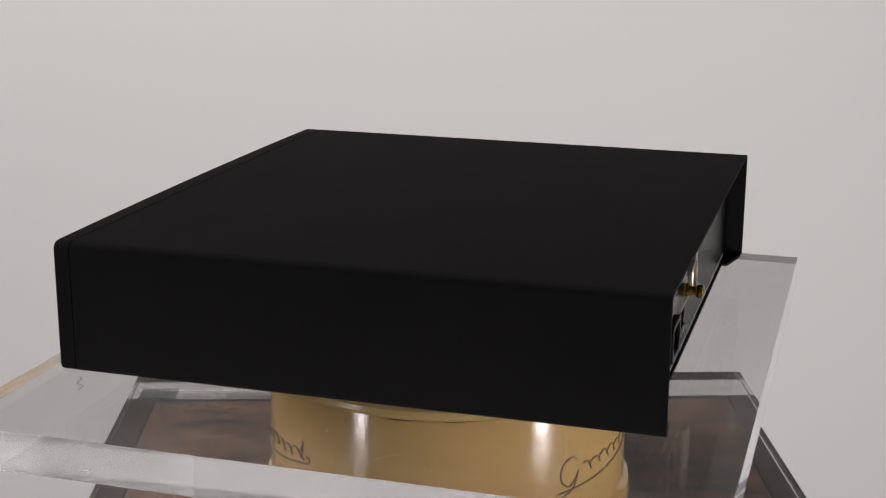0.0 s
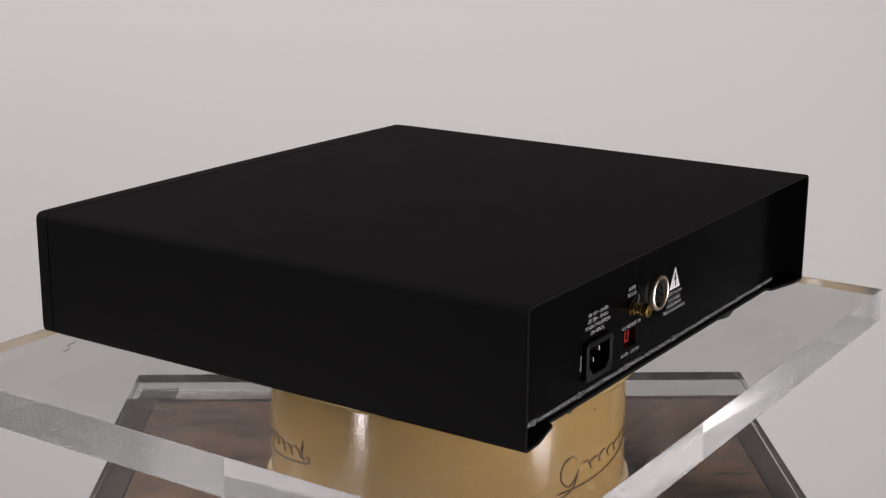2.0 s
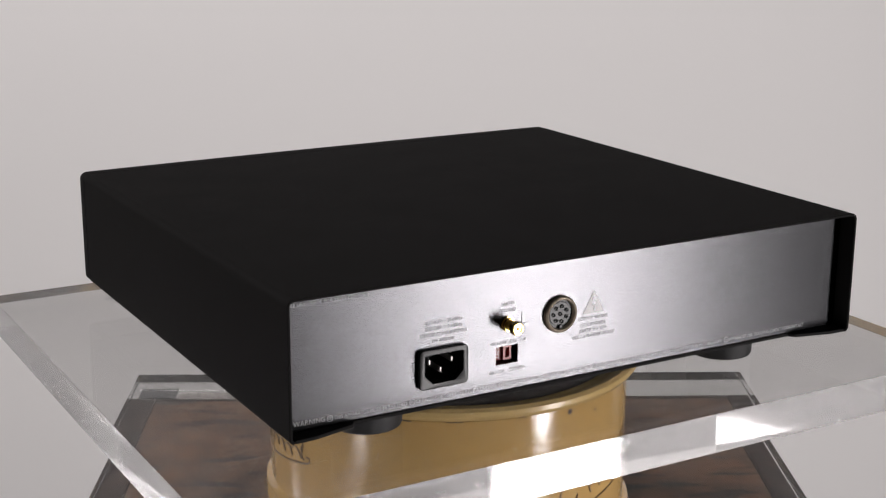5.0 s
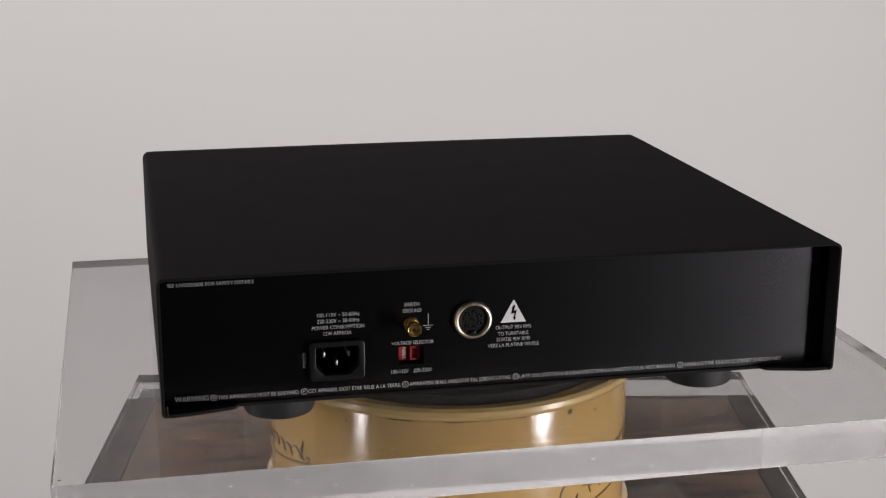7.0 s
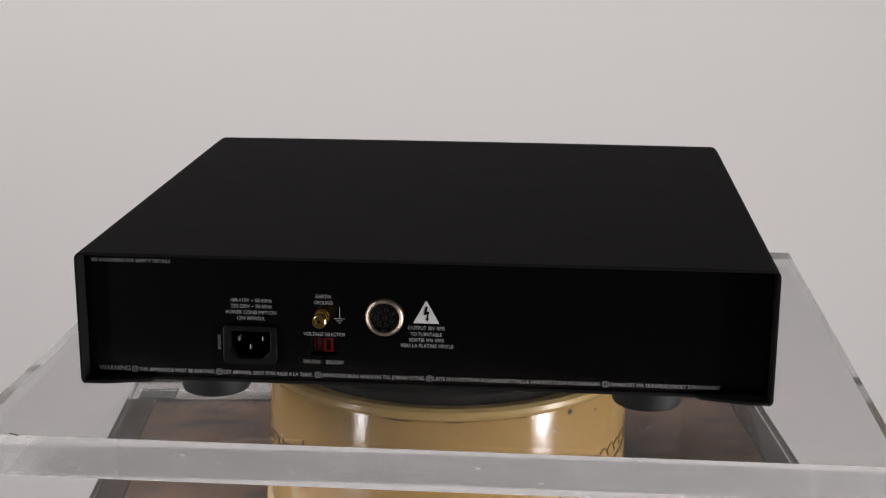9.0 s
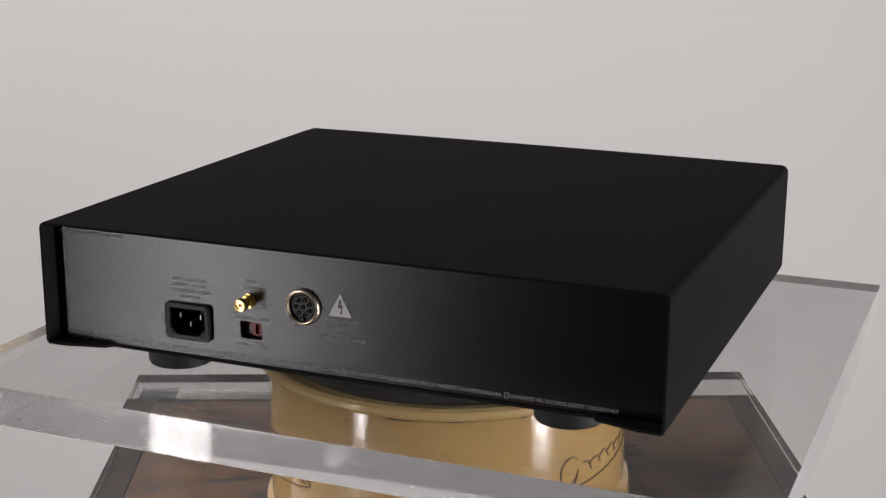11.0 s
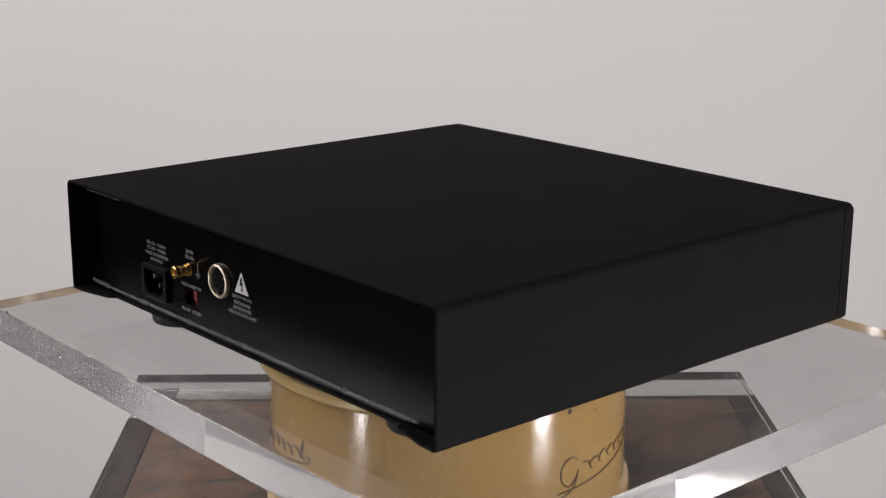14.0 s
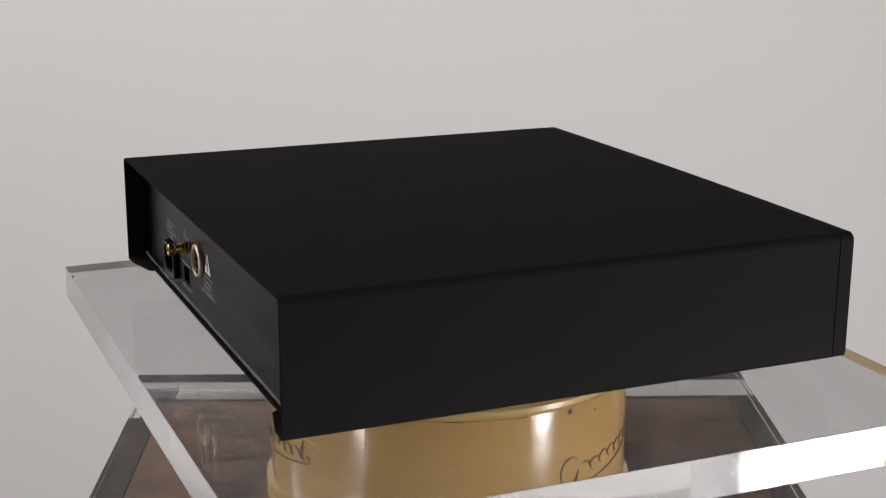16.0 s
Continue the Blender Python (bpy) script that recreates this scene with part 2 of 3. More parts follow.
def room():
    for name, dims, mat, label in (
        ("backdrop", (-1.6, 1.6, 1.20, 1.22, 0, 1.24), WALL, "plain white matt painted studio backdrop"),
        ("wall_north", (-2.6, 2.6, 1.25, 1.35, 0, 2.6), GREY, "plain dark painted studio wall"),
        ("wall_south", (-2.6, 2.6, -2.7, -2.6, 0, 2.6), GREY, "plain dark painted studio wall"),
        ("wall_west", (-2.7, -2.6, -2.7, 1.35, 0, 2.6), GREY, "plain dark painted studio wall"),
        ("wall_east", (2.6, 2.7, -2.7, 1.35, 0, 2.6), GREY, "plain dark painted studio wall"),
        ("floor", (-2.7, 2.7, -2.7, 1.35, -0.1, 0), FLOOR, "dark painted studio floor"),
        ("ceiling", (-2.7, 2.7, -2.7, 1.35, 2.6, 2.7), CEIL, "plain dark ceiling"),
    ):
        tagged(part(name, box(*dims), mat, None), label, name.split("_")[0], kind="structure")


room()

# ---- the support: a pedestal, the wooden board and the lower acrylic plate ----
PLATE_Z = Z0 - 0.107
TURN = 1.9


def support():
    m = pose(0.0017, 0, 0, 0, 0, TURN)
    stand = part("pedestal", box(-0.15, 0.15, -0.13, 0.11, 0, PLATE_Z - 0.052, 0.003), WALL)
    tagged(stand, "plain white painted pedestal under the wooden board", "pedestal")
    stand.matrix_world = m

    board = base("wooden_board", PLATE_Z - 0.052, "old brown wooden board with a dark border", "board")
    board.matrix_world = m @ pose(0, 0, PLATE_Z - 0.052)
    part("core", box(-0.2065, 0.2065, -0.175, 0.1535, 0, 0.026, 0.002), WOOD_DARK, board, "dark stained wooden core")
    part("panel", box(-0.1945, 0.1945, -0.164, 0.1510, 0.0262, 0.0305, 0.0006), WOOD, board, "brown wooden panel with dark smears")
    for x0, x1, y0, y1 in ((-0.2117, -0.1950, -0.179, 0.1565), (0.1950, 0.2100, -0.179, 0.1565), (-0.1948, 0.1948, -0.179, -0.1645), (-0.1948, 0.1948, 0.1514, 0.1565)):
        part("border", box(x0, x1, y0, y1, 0.0262, 0.0308, 0.0011, 2), WOOD_DARK, board, "dark wooden border strip")

    label = base("printed_label", PLATE_Z - 0.0208, "pale printed strip with a dark block at its end", "label")
    label.matrix_world = m @ pose(0, 0, PLATE_Z - 0.0206)
    part("strip", box(-0.181, -0.098, 0.152, 0.164, 0, 0.0003), LABEL_PALE, label, "pale paper strip")
    part("block", box(-0.2065, -0.1815, 0.1530, 0.171, 0, 0.0004), LABEL_DARK, label, "dark grey block")
    x = -0.179
    rng = random.Random(4)
    while x < -0.103:
        w = rng.uniform(0.0006, 0.0026)
        part("bar", box(x, x + w, 0.1535, 0.1535 + rng.uniform(0.003, 0.007), 0.00035, 0.0005), LABEL_GREY, label)
        x += w + rng.uniform(0.0006, 0.0016)

    plate = part("acrylic_plate", box(-0.2112, 0.21, -0.181, 0.183, -0.02, 0, 0.0007), ACRYLIC)
    plate.matrix_world = m @ pose(0, 0, PLATE_Z)
    plate.visible_shadow = False
    tagged(plate, "thick clear acrylic plate on the wooden board", "plate")


support()

# ---- the can that carries the turning slab ----
CAN_R = 0.1005


def on_can(az, z, lift=0.0):
    a = radians(az)
    r = CAN_R + lift
    return (r * math.sin(a), -r * math.cos(a), z)


def can():
    z0 = PLATE_Z + 0.0002
    ob = base("metal_can", z0, "round cream-gold enamelled metal can with brown script", "can")
    hgt = Z0 - 0.031 - z0
    part("body", lathe([(0, 0.002), (0.099, 0.002), (0.102, 0), (0.1042, 0.0015), (0.1045, 0.006), (0.1035, 0.0105), (0.1012, 0.0125), (CAN_R, 0.014),
                        (CAN_R, hgt * 0.5), (CAN_R, hgt), (0.0985, hgt + 0.0002), (0, hgt + 0.0002)], 160), CREAM, ob)
    part("seam", lathe([(0.0985, hgt), (0.1003, hgt + 0.0001), (0.1003, hgt + 0.0009), (0.0985, hgt + 0.001)], 160, True), CHIP, ob, "dark scuffed seam")
    t = hgt + 0.0009
    part("lid", lathe([(0.0, t + 0.0015), (0.096, t + 0.0015), (0.0992, t + 0.0001), (0.1022, t), (0.1052, t + 0.0012), (0.1070, t + 0.0036), (0.1066, t + 0.0060), (0.1045, t + 0.0074),
                       (0.1015, t + 0.0072), (0.0985, t + 0.0056), (0.0962, t + 0.0048), (0.0, t + 0.0048)], 160), CREAM_LID, ob, "lid with a rolled rim")

    def flourish(start, end, zs, ze):
        """A brown printed flourish: an open bow with a tail, a run of uneven arches with a tall last stem, a long line beneath."""
        bow = [(0.165 - 0.085 * math.sin(a), 0.0014 + 0.0078 * math.cos(a)) for a in (-0.75 + 3.9 * i / 30 for i in range(31))]
        bow += [(0.215, -0.0030), (0.235, 0.0005), (0.225, -0.0030), (0.205, -0.0065), (0.16, -0.0098), (0.09, -0.0112), (0.04, -0.0105), (0.07, -0.0085)]
        run = []
        for i in range(221):
            s = i / 220
            tall = 0.0024 + 0.0005 * math.sin(23 * s)
            run.append((0.30 + 0.59 * s + 0.030 * math.sin(2 * math.pi * 5.5 * s - 0.5), 0.0010 + tall * math.cos(2 * math.pi * 5.5 * s) + 0.0006 * math.sin(2 * math.pi * 11 * s)))
        run += [(0.905, 0.0045), (0.925, 0.0070), (0.935, 0.0090), (0.93, 0.0068), (0.915, 0.002), (0.92, -0.0008), (0.94, -0.0012)]
        under = [(0.07 + 0.87 * s, -0.0085 + 0.0052 * s - 0.0016 * math.sin(math.pi * s)) for s in (i / 30 for i in range(31))]
        under += [(0.975, -0.0026), (1.0, -0.0014), (0.995, 0.0004), (0.965, 0.0008)]
        for stroke in (bow, run, under):
            yield [on_can(start + (end - start) * u, zs + (ze - zs) * u + v, 0.0001) for u, v in stroke]

    for start, end, low in ((32.0, 78.0, -0.0690), (-93.0, -46.0, -0.0685)):
        for stroke in flourish(start, end, Z0 + low - z0, Z0 + low + 0.004 - z0):
            part("swash", tube(stroke, 0.00052, 5), SCRIPT, ob, "brown printed swash stroke")
    rng = random.Random(7)
    for az, zz, sx, sz in ((38.5, -0.0335, 0.0024, 0.0019), (30, -0.0405, 0.0006, 0.0005), (-31, -0.036, 0.0006, 0.001), (12, -0.0355, 0.0004, 0.0005), (50, -0.0375, 0.0022, 0.0006)):
        pts = [on_can(az + math.degrees(sx / CAN_R) * math.cos(a) * rng.uniform(0.6, 1), Z0 + zz - z0 + sz * math.sin(a) * rng.uniform(0.6, 1), 0.00015) for a in (k * math.pi / 5 for k in range(10))]
        bm = bmesh.new()
        bm.faces.new([bm.verts.new(p) for p in pts])
        part("chip", bm, CHIP, ob, "small dark chip in the enamel")
    for az, wide, dz in ((22, 3, 0.0), (29, 5, 0.0003), (41, 4, 0.0006), (48, 2.5, 0.0004), (-14, 7, 0.0), (2, 5, -0.0001), (11, 2, 0.0004), (-33, 4, 0.0002), (55, 3, 0.0008)):
        part("scuff", tube([on_can(az + wide * (k / 6 - 0.5), hgt - 0.0002 + dz + 0.0001 * math.sin(k * 2.1), 0.0001) for k in range(7)], rng.uniform(0.00018, 0.0004), 4), CHIP, ob, "dark scuff along the seam")


can()

# ---- what turns: the mat, the acrylic slab and the power supply ----


def turning_mat():
    ob = part("turntable_mat", lathe([(0, 0), (0.0925, 0), (0.0935, 0.0008), (0.0935, 0.0047), (0.0925, 0.0055), (0, 0.0055)], 128), PLATTER)
    ob.location = (0, 0, Z0 - 0.0256)
    return tagged(ob, "thin round dark grey rubber turntable mat on the can", "mat")


def frost_edges(ob):
    """The upright edge faces of a sheet are duller than its two large faces."""
    ob.data.materials.append(ACRYLIC_EDGE)
    for f in ob.data.polygons:
        if abs(f.normal.z) < 0.9:
            f.material_index = 1


def slab():
    ob = base("acrylic_slab", Z0, "thick clear acrylic slab with polished edges and scratches", "slab")
    body = part("sheet", box(0.0025 - 0.2125, 0.0025 + 0.2125, 0.0031 - 0.1812, 0.0031 + 0.1812, -0.02, 0, 0.0001, 1), ACRYLIC, ob)
    body.visible_shadow = False
    frost_edges(body)
    rng = random.Random(11)
    for cx, cy, length, heading in ((0.125, -0.128, 0.034, 8), (0.143, -0.123, 0.018, 28), (0.105, -0.140, 0.010, 70), (0.150, -0.138, 0.012, 40), (-0.148, -0.136, 0.014, 8),
                                    (-0.12, -0.145, 0.008, 60), (0.165, 0.06, 0.012, 100), (0.145, -0.155, 0.010, 20), (0.13, -0.165, 0.009, 40),
                                    (-0.165, -0.12, 0.020, 15), (-0.13, -0.155, 0.012, 35), (-0.11, -0.125, 0.022, 170), (0.02, -0.158, 0.006, 5), (0.06, -0.15, 0.009, 150),
                                    (0.17, -0.10, 0.030, 60), (0.185, 0.02, 0.02, 80), (-0.185, 0.05, 0.018, 95), (-0.18, -0.03, 0.024, 110), (0.12, 0.165, 0.02, 12), (-0.06, 0.168, 0.014, 170)):
        pts, a = [], heading + rng.uniform(-8, 8)
        x, y = cx - length / 2 * math.cos(radians(a)), cy - length / 2 * math.sin(radians(a))
        for k in range(9):
            pts.append((x, y, 0.0001))
            a += rng.uniform(-9, 9)
            x, y = x + length / 8 * math.cos(radians(a)), y + length / 8 * math.sin(radians(a))
        part("scratch", tube(pts, 0.000045, 4, 0.4), SCRATCH, ob, "fine white scratch")
    for k in range(46):
        x, y = rng.uniform(-0.2, 0.2), rng.choice((rng.uniform(-0.172, -0.09), rng.uniform(-0.17, 0.17)))
        r = rng.uniform(0.00008, 0.0002)
        part("dust_speck", tube([(x, y, 0.00012), (x + r * rng.uniform(0.5, 6), y + r * rng.uniform(-3, 3), 0.00012)], r, 5, 0.4), SCRATCH if k % 2 else HAIR, ob)
    part("chip", tube([(-0.1865, -0.1768, 0.0001), (-0.184, -0.1775, 0.0001), (-0.1822, -0.1778, -0.0004)], 0.0005, 5, 0.5), HAIR, ob, "small dark chip in the edge")
    part("chip", lathe([(0, 0.00015), (0.0006, 0.0001), (0.0008, 0.00002)], 9), HAIR, ob, "small dark dot near the corner").location = (-0.2065, -0.172, 0)
    part("hair", tube([(-0.1359 - 0.00196 * k + 0.0009 * math.sin(k * 1.3), 0.1543 - 0.00127 * k - 0.0012 * math.sin(k * 1.3), 0.0002) for k in range(9)], 0.00018, 4), HAIR, ob, "short dark hair lying on the slab")
    return ob


W2, DP, HB = 0.1611, 0.2944, 0.0643       # half width, depth, height of the case
BX, BY, ZB = -0.0013, 0.0010, 0.0139    # its place on the slab
REC = 0.0100                            # how deep the rear panel sits


def power_supply():
    ob = base("power_supply", Z0, "flat black metal power supply unit with rear connectors", "power supply")
    yr, yf = -DP / 2, DP / 2

    up = 0.0021

    def put(o, lift=0.0):
        o.location = Vector(o.location) + Vector((BX, BY, ZB + lift))
        return o

    # cover: top and two sides in one bent sheet
    th = 0.0014
    outer = arc(-W2 + 0.0026, 0.0026, 0.0026, 270, 180) + arc(-W2 + 0.0036, HB - 0.0036, 0.0036, 180, 90) + arc(W2 - 0.0036, HB - 0.0036, 0.0036, 90, 0) + arc(W2 - 0.0026, 0.0026, 0.0026, 0, -90)
    inner = (arc(W2 - 0.0026, 0.0026, 0.0026 - th, -90, 0) + arc(W2 - 0.0036, HB - 0.0036, 0.0036 - th, 0, 90)
             + arc(-W2 + 0.0036, HB - 0.0036, 0.0036 - th, 90, 180) + arc(-W2 + 0.0026, 0.0026, 0.0026 - th, 180, 270))
    put(part("cover", soften(prism(outer + inner, yr, yf - 0.0088), 0.0003, 1, 60), BLACK, ob, "black powder-coated bent metal cover"))
    put(part("bottom_plate", box(-W2 + 0.003, W2 - 0.003, yr + REC - 0.001, yf - 0.0094, 0.0, 0.0017, 0.0003), BLACK, ob))
    for s in (-1, 1):
        bm = bmesh.new()
        tri = [(s * (W2 - 0.0028), yr + 0.0002), (s * (W2 - 0.012), yr + 0.0006), (s * 0.1285, yr + REC - 0.0045), (s * 0.1265, yr + REC - 0.0012), (s * (W2 - 0.0028), yr + REC - 0.0012)]
        lo = [bm.verts.new((x, y, 0.0001)) for x, y in tri]
        hi = [bm.verts.new((x, y, 0.0018)) for x, y in tri]
        for i in range(5):
            bm.faces.new((lo[i], lo[(i + 1) % 5], hi[(i + 1) % 5], hi[i]))
        bm.faces.new(lo)
        bm.faces.new(hi)
        put(part("bottom_flange", soften(bm, 0.0003), BLACK, ob))
    # front panel behind a fine seam
    put(part("front_seam", prism(round_rect(-W2 + 0.0008, W2 - 0.0008, 0.0008, HB - 0.0008, 0.0025, 0.004), yf - 0.0095, yf - 0.0080), VOID, ob, "dark seam"))
    bm = prism(round_rect(-W2, W2, 0, HB, 0.003, 0.0042), yf - 0.0085, yf)
    bmesh.ops.recalc_face_normals(bm, faces=bm.faces[:])
    bmesh.ops.bevel(bm, geom=[e for e in bm.edges if all(v.co.y > yf - 1e-4 for v in e.verts)], offset=0.0016, segments=3, affect="EDGES", profile=0.5)
    for k in range(-11, 12):
        bmesh.ops.bisect_plane(bm, geom=bm.verts[:] + bm.edges[:] + bm.faces[:], plane_co=(k * 0.0132, 0, 0), plane_no=(1, 0, 0))
    for v in bm.verts:
        if v.co.y > yf - 0.006:
            v.co.y += 0.0024 * (1 - (v.co.x / W2) ** 2)
    put(part("front_panel", bm, BLACK, ob, "black front panel, slightly bowed, with rounded edges"))
    # feet
    foot = lathe([(0, 0.0004), (0.0150, 0.0004), (0.0163, 0.0010), (0.0169, 0.0024), (0.0172, 0.0138), (0, 0.0138)], 48)
    me = None
    for fx, fy in ((-0.1055, -0.1085), (0.1065, -0.1085), (-0.1055, 0.105), (0.1065, 0.105)):
        if me is None:
            o = part("foot", foot, RUBBER, ob, "round black rubber foot")
            me = o.data
        else:
            o = new("foot", me)
            o.parent = ob
            tagged(o, "round black rubber foot")
        o.location = (BX + fx, BY + fy, 0)

    # rear panel and its print
    yp = yr + REC
    x0, x1, z0, z1 = -0.0942, -0.0689, 0.0077, 0.0263
    sx0, sx1, sz0, sz1 = -0.0528, -0.0408, 0.0122, 0.0210
    rear = put(part("rear_panel", pierced_plate([-W2 + th + 0.0002, x0 + 0.001, x1 - 0.001, sx0, sx1, W2 - th - 0.0002], [0.0018 - up, z0 + 0.001, sz0, sz1, z1 - 0.001, HB - th - 0.0002 - up],
               yp, yp + 0.0016, {(1, 1), (1, 2), (1, 3), (3, 2)}), PANEL, ob, "satin black rear panel with white printing"), up)
    yt = yp - 0.00025

    def line(words, x0, x1, zc, cap, **kw):
        return lettering(words, x0, x1, zc - cap / 2, cap, yt, rear, INK, **kw)

    line("SEE UNDERSIDE FOR SAFETY DETAILS", -0.1562, -0.1184, 0.0563, 0.0017)
    line("100-115V ~ 50-60Hz", -0.0903, -0.0709, 0.0385, 0.0019)
    line("220-230V ~ 50-60Hz", -0.0903, -0.0709, 0.0356, 0.0019)
    line("POWER CONSUMPTION", -0.0927, -0.0688, 0.0326, 0.0019)
    line("12W APPROX.", -0.0874, -0.0743, 0.0297, 0.0019)
    lettering("MAINS", 0.0140, 0.0211, -0.0956, 0.0017, yt, rear, INK, vertical=True)
    line("EARTH", -0.0500, -0.0432, 0.0413, 0.0019)
    line("GROUND", -0.0510, -0.0422, 0.0383, 0.0019)
    line("VOLTAGE SELECTOR", -0.0561, -0.0364, 0.0229, 0.0018)
    line("100-115V", -0.0563, -0.0482, 0.0092, 0.0019)
    line("220-230V", -0.0458, -0.0372, 0.0092, 0.0019)
    line("OUTPUT 90V RMS", -0.0069, 0.0103, 0.0274, 0.0019)
    line("TO TURNTABLE", -0.0057, 0.0089, 0.0243, 0.0019)
    line("SORTIE 90V RMS", -0.0064, 0.0098, 0.0215, 0.0019)
    line("VERS LA PLATINE VINYLE", -0.0105, 0.0142, 0.0187, 0.0019)
    line("WARNING", -0.1551, -0.1400, 0.0030, 0.0025)
    runs = [("GB", "THIS APPARATUS MUST BE EARTHED."), ("F", "CET APPAREIL DOIT ETRE RELIE A LA TERRE."), ("S", "APPARATEN SKALL ANSLUTAS TILL JORDAT UTTAG."),
            ("SF", "LAITE ON LIITETTÄVÄ SUOJAKOSKETTIMILLA VARUSTETTUUN PISTORASIAAN."), ("N", "APPARATET MÅ TILKOPLES JORDET STIKKONTAKT")]
    ends = [(-0.1388, -0.0990), (-0.0979, -0.0519), (-0.0508, 0.0010), (0.0021, 0.0830), (0.0843, 0.1379)]
    for (mark, words), (a, b) in zip(runs, ends):
        ring = lathe([(0.00125, 0), (0.00150, 0), (0.00150, 0.0001), (0.00125, 0.0001)], 24, True)
        part("ring", moved(ring, pose(a + 0.0011, yt, 0.00265, 90)), INK, rear)
        wide = 0.0008 * len(mark)
        line(mark, a + 0.0011 - wide / 2, a + 0.0011 + wide / 2, 0.00265, 0.0012)
        line(words, a + 0.0030, b, 0.00265, 0.0019)
    # earth sign
    for a0, a1, b0, b1 in ((-0.0391, -0.0388, 0.0308, 0.0363), (-0.0415, -0.0366, 0.03055, 0.0308), (-0.0404, -0.0377, 0.0295, 0.02975), (-0.0396, -0.0384, 0.0285, 0.02875)):
        part("earth_sign", box(a0, a1, yt, yt + 0.0001, b0, b1), INK, rear)
    # warning triangle with a dark bolt
    part("warning_triangle", prism([(-0.0045, 0.0296), (0.0077, 0.0296), (0.00185, 0.0404), (0.00135, 0.0404)], yt, yt + 0.0001), INK_PLAIN, rear, "white warning triangle")
    bolt = [(0.0012, 0.0376), (0.0024, 0.0379), (0.0017, 0.0352), (0.0030, 0.0355), (0.00235, 0.0322), (0.0029, 0.0323), (0.0020, 0.0305), (0.0014, 0.0321), (0.0019, 0.0322), (0.0020, 0.0342), (0.0004, 0.0337)]
    part("bolt", prism(bolt, yt - 0.0002, yt - 0.0001), PANEL, rear, "black lightning bolt")

    # mains inlet: a deep socket that goes through the panel
    opening = [(x0 + 0.0028 + dx, z0 + 0.0026 + dz) for dx, dz in inlet_hole(x1 - x0 - 0.0056, z1 - z0 - 0.0052)]
    inlet = put(part("mains_inlet", soften(prism(round_rect(x0, x1, z0, z1, 0.0022, 0.0022, 5), yp - 0.0024, yp - 0.0001, hole=opening), 0.0004, 2), PLASTIC, ob, "black plastic mains inlet"), up)
    part("socket_wall", prism(round_rect(x0 + 0.0012, x1 - 0.0012, z0 + 0.0012, z1 - 0.0012, 0.0015, 0.0015, 5), yp, yp + 0.0120, hole=opening), PLASTIC, inlet)
    part("socket_floor", box(x0 + 0.0012, x1 - 0.0012, yp + 0.0121, yp + 0.0130, z0 + 0.0012, z1 - 0.0012), PLASTIC, inlet, "dark socket floor")
    xc = (x0 + x1) / 2
    for px, pz in ((xc - 0.0058, 0.0192), (xc + 0.0058, 0.0192), (xc, 0.0150)):
        part("pin", box(px - 0.0006, px + 0.0006, yp + 0.0010, yp + 0.0120, pz - 0.0013, pz + 0.0013, 0.0004), PIN, inlet, "tinned metal pin")

    # gold earth post
    m = pose(-0.0471, yp, 0.0318, 90) @ Matrix.Diagonal((0.84, 0.84, 0.68, 1.0))
    post = put(part("earth_post", moved(lathe([(0, 0), (0.0042, 0), (0.0042, 0.0016), (0.0030, 0.0018), (0.0030, 0.0060), (0.0026, 0.0062), (0.0026, 0.0085), (0.0034, 0.0090), (0.0036, 0.0096), (0.0030, 0.0099), (0, 0.0099)], 40), m), GOLD, ob, "gold-plated earth terminal post"), up)
    part("hex_nut", moved(lathe([(0.0026, 0.0018), (0.0040, 0.0018), (0.0042, 0.0022), (0.0042, 0.0038), (0.0040, 0.0042), (0.0026, 0.0042)], 6), m), GOLD, post, "gold hexagon nut")
    prof = [(0.0010, 0.0139), (0.0020, 0.0139), (0.0022, 0.0147), (0.0033, 0.0148), (0.0039, 0.0143), (0.0040, 0.0110), (0.0036, 0.0100), (0.0010, 0.0098)]
    knob = lathe(prof, 48)
    for v in knob.verts:
        if 0.0105 < v.co.z < 0.0144 and v.co.xy.length > 0.0037:
            k = round(math.atan2(v.co.y, v.co.x) / (2 * math.pi) * 48)
            v.co.x, v.co.y = v.co.x * (1.0 if k % 2 else 0.95), v.co.y * (1.0 if k % 2 else 0.95)
    part("thumb_knob", moved(knob, m), GOLD, post, "knurled gold thumb knob")

    # round output socket
    m = pose(-0.0179, yp, 0.0321, 90)
    socket = put(part("output_socket", moved(lathe([(0.0070, 0), (0.0090, 0), (0.0090, 0.0012), (0.0088, 0.0018), (0.0084, 0.0022), (0.0078, 0.0024), (0.0074, 0.0022), (0.0070, 0.0014)], 64, True), m), NICKEL, ob, "round nickel-plated output socket"), up)
    part("insert", moved(lathe([(0, 0.0006), (0.0058, 0.0006), (0.0061, 0.0003), (0.0069, 0.0003), (0.0069, 0.0001), (0, 0.0001)], 48), m), PLASTIC, socket, "black socket insert")
    part("key", moved(box(-0.0011, 0.0011, -0.0068, -0.0052, 0.0004, 0.0017, 0.0002), m), PLASTIC, socket, "black locating key")
    for k in range(8):
        a = 2 * math.pi * (k + 0.5) / 7
        r = 0.0038 if k < 7 else 0.0
        part("pin_hole", moved(lathe([(0.0006, 0.0004), (0.0009, 0.0004), (0.00098, 0.0011), (0.00085, 0.0012), (0.0006, 0.0011)], 16, True), m @ pose(r * math.cos(a), r * math.sin(a), 0)), RUBBER, socket, "black contact collar")

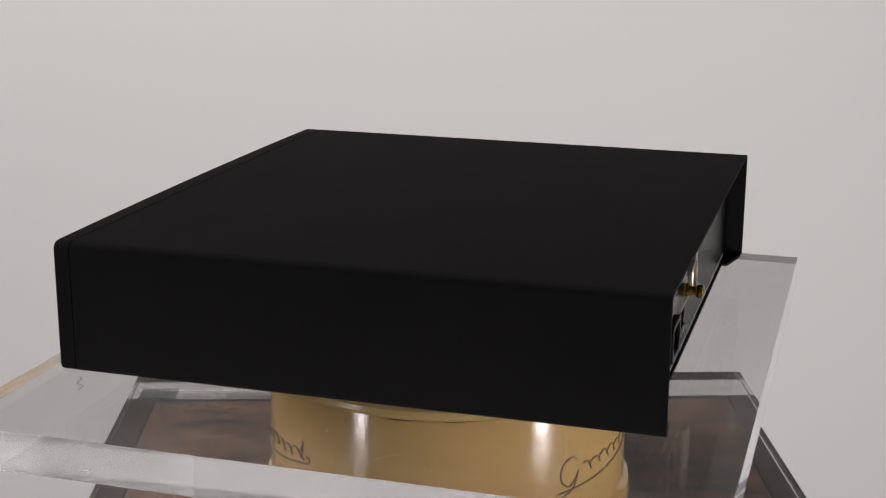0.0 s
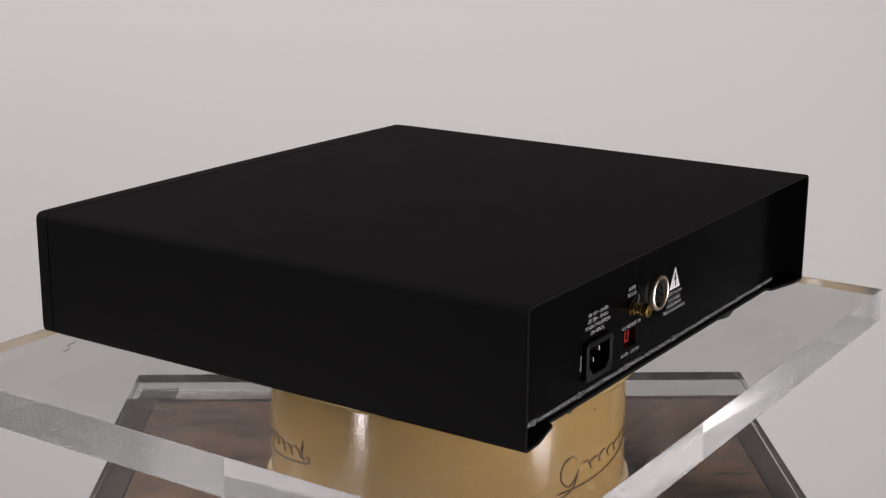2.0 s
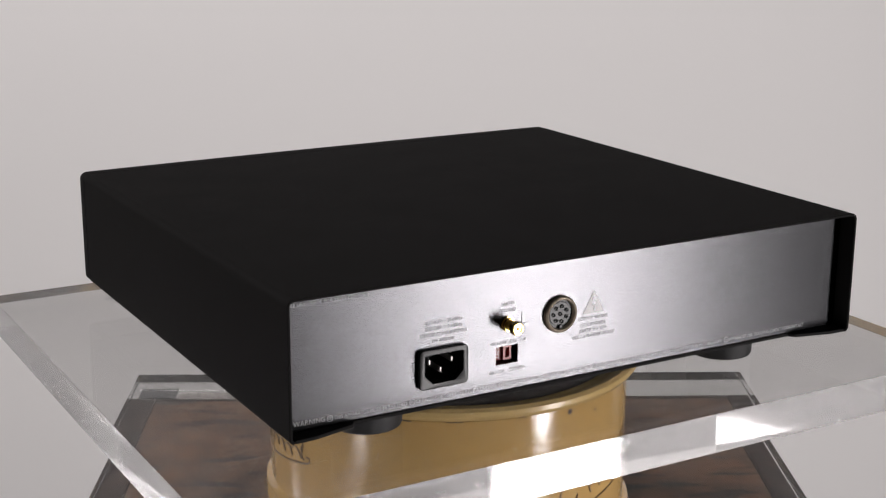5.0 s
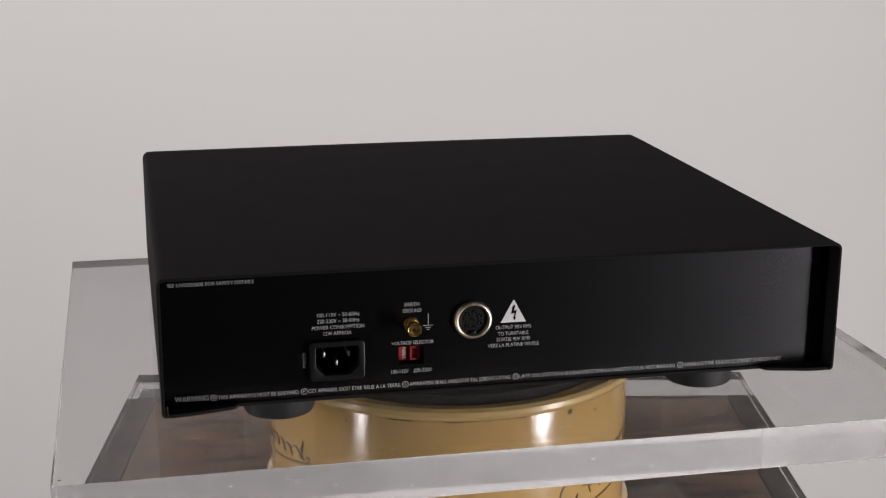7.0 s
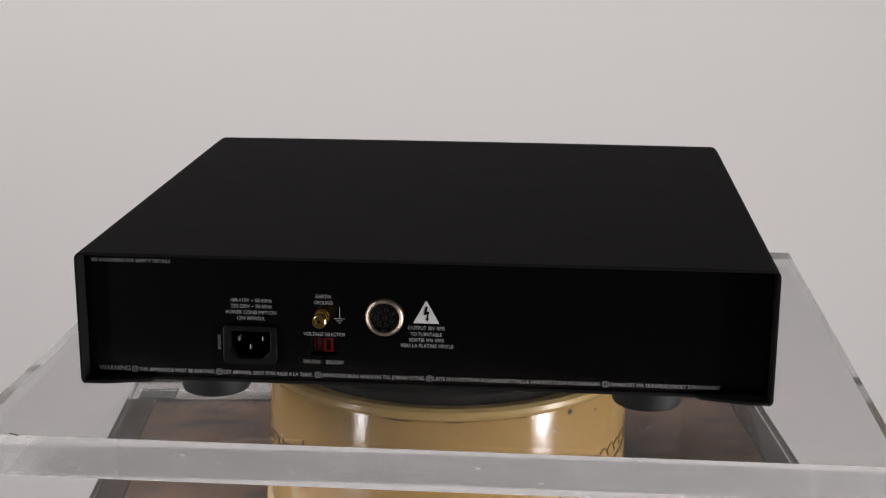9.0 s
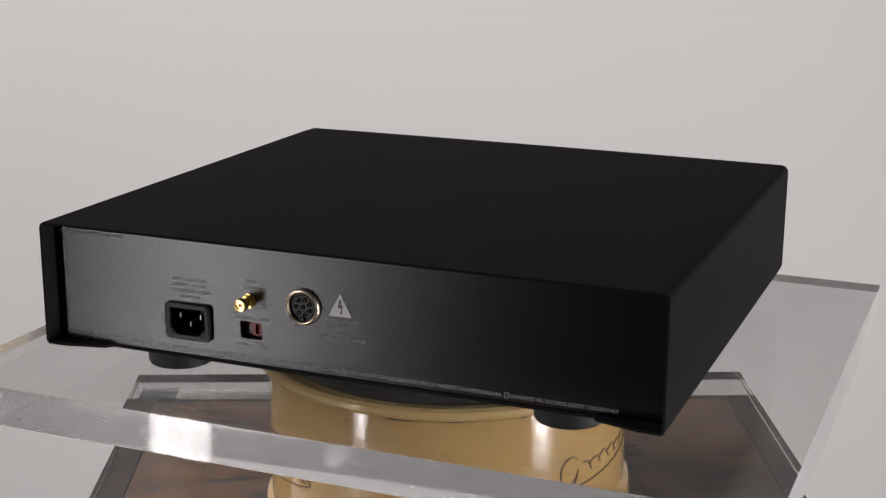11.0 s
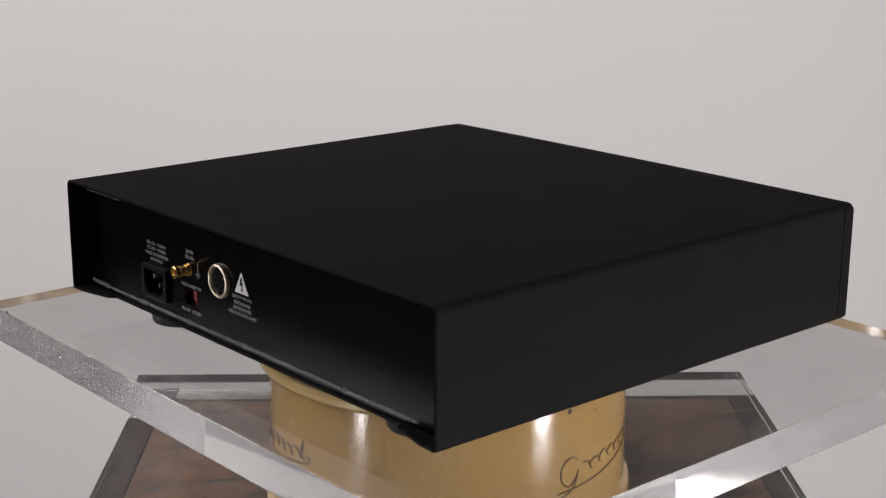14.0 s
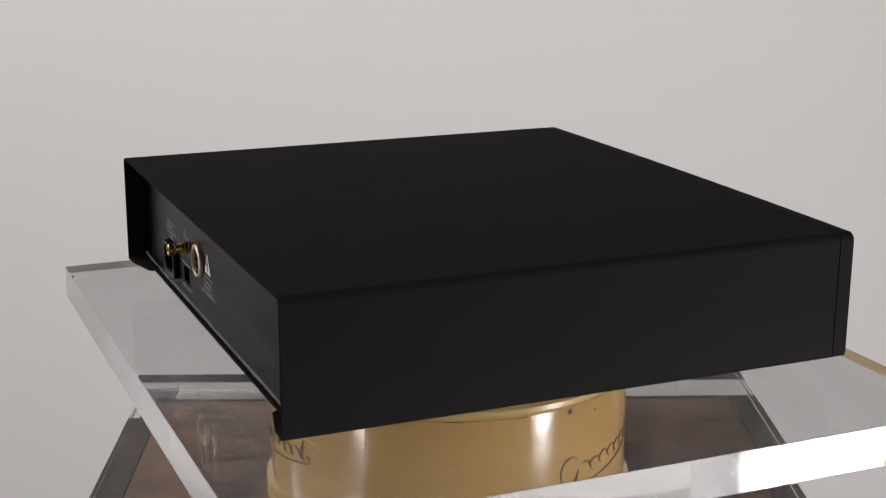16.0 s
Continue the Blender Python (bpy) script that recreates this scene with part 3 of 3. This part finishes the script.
    # voltage selector
    well = [(sx0, sz0), (sx1, sz0), (sx1, sz1), (sx0, sz1)]
    sel = put(part("voltage_selector", prism([(x + (0.001 if x > -0.047 else -0.001), z + (0.001 if z > 0.016 else -0.001)) for x, z in well], yp + 0.0017, yp + 0.0066, hole=well),
                   PLASTIC, ob, "red voltage selector switch in a dark well"), up)
    part("well_floor", box(sx0 - 0.001, sx1 + 0.001, yp + 0.0067, yp + 0.0072, sz0 - 0.001, sz1 + 0.001), VOID, sel)
    part("slide", box(sx0 + 0.0006, sx1 - 0.0006, yp + 0.0044, yp + 0.0066, sz0 + 0.0006, sz1 - 0.0006, 0.0002), RED, sel, "red plastic slide")
    gx0, gx1 = sx0 + 0.0058, sx0 + 0.0102
    part("slide_grip", prism([(gx0, sz0 + 0.0010), (gx1, sz0 + 0.0010), (gx1, sz1 - 0.0010), (gx0, sz1 - 0.0010)], yp + 0.0028, yp + 0.0043,
         hole=[(gx0 + 0.0011, sz0 + 0.0020), (gx1 - 0.0011, sz0 + 0.0020), (gx1 - 0.0011, sz1 - 0.0020), (gx0 + 0.0011, sz1 - 0.0020)]), RED, sel, "raised red grip")
    lettering("230V", sz0 + 0.0013, sz1 - 0.0013, sx0 + 0.0043, 0.0019, yp + 0.0042, sel, INK_PLAIN, vertical=True)
    return ob


def inlet_hole(w, h):
    """24 points round a socket opening whose two lower corners are cut off, in step with round_rect."""
    c = 0.0040
    out = []
    for a, b in (((0, c), (c, 0)), ((w - c, 0), (w, c)), ((w, h - 0.0006), (w - 0.0006, h)), ((0.0006, h), (0, h - 0.0006))):
        out += [(a[0] + (b[0] - a[0]) * i / 5, a[1] + (b[1] - a[1]) * i / 5) for i in range(6)]
    return out


mat_disc = turning_mat()
sheet = slab()
unit = power_supply()

# turn about the can's axis, degrees
ANGLES = [(0.0, 73.43), (0.5, 69.13), (1.0, 64.94), (1.5, 60.77), (2.0, 56.56), (2.5, 52.29), (3.0, 47.94), (3.5, 43.55), (4.0, 39.12), (6.5, 17.05), (7.0, 12.7), (7.5, 8.5),
          (8.0, 4.3), (8.5, 0.0), (9.0, -4.45), (9.5, -8.72), (12.0, -31.05), (12.5, -35.45), (13.0, -39.88), (13.5, -44.38), (14.0, -48.82), (14.5, -53.17), (15.0, -57.58), (15.5, -61.95), (16.0, -66.5)]


def motions():
    for ob in (mat_disc, sheet, unit):
        z = ob.location.z
        walk(ob, [(t, pose(0, 0, z, 0, 0, a)) for t, a in ANGLES])


motions()
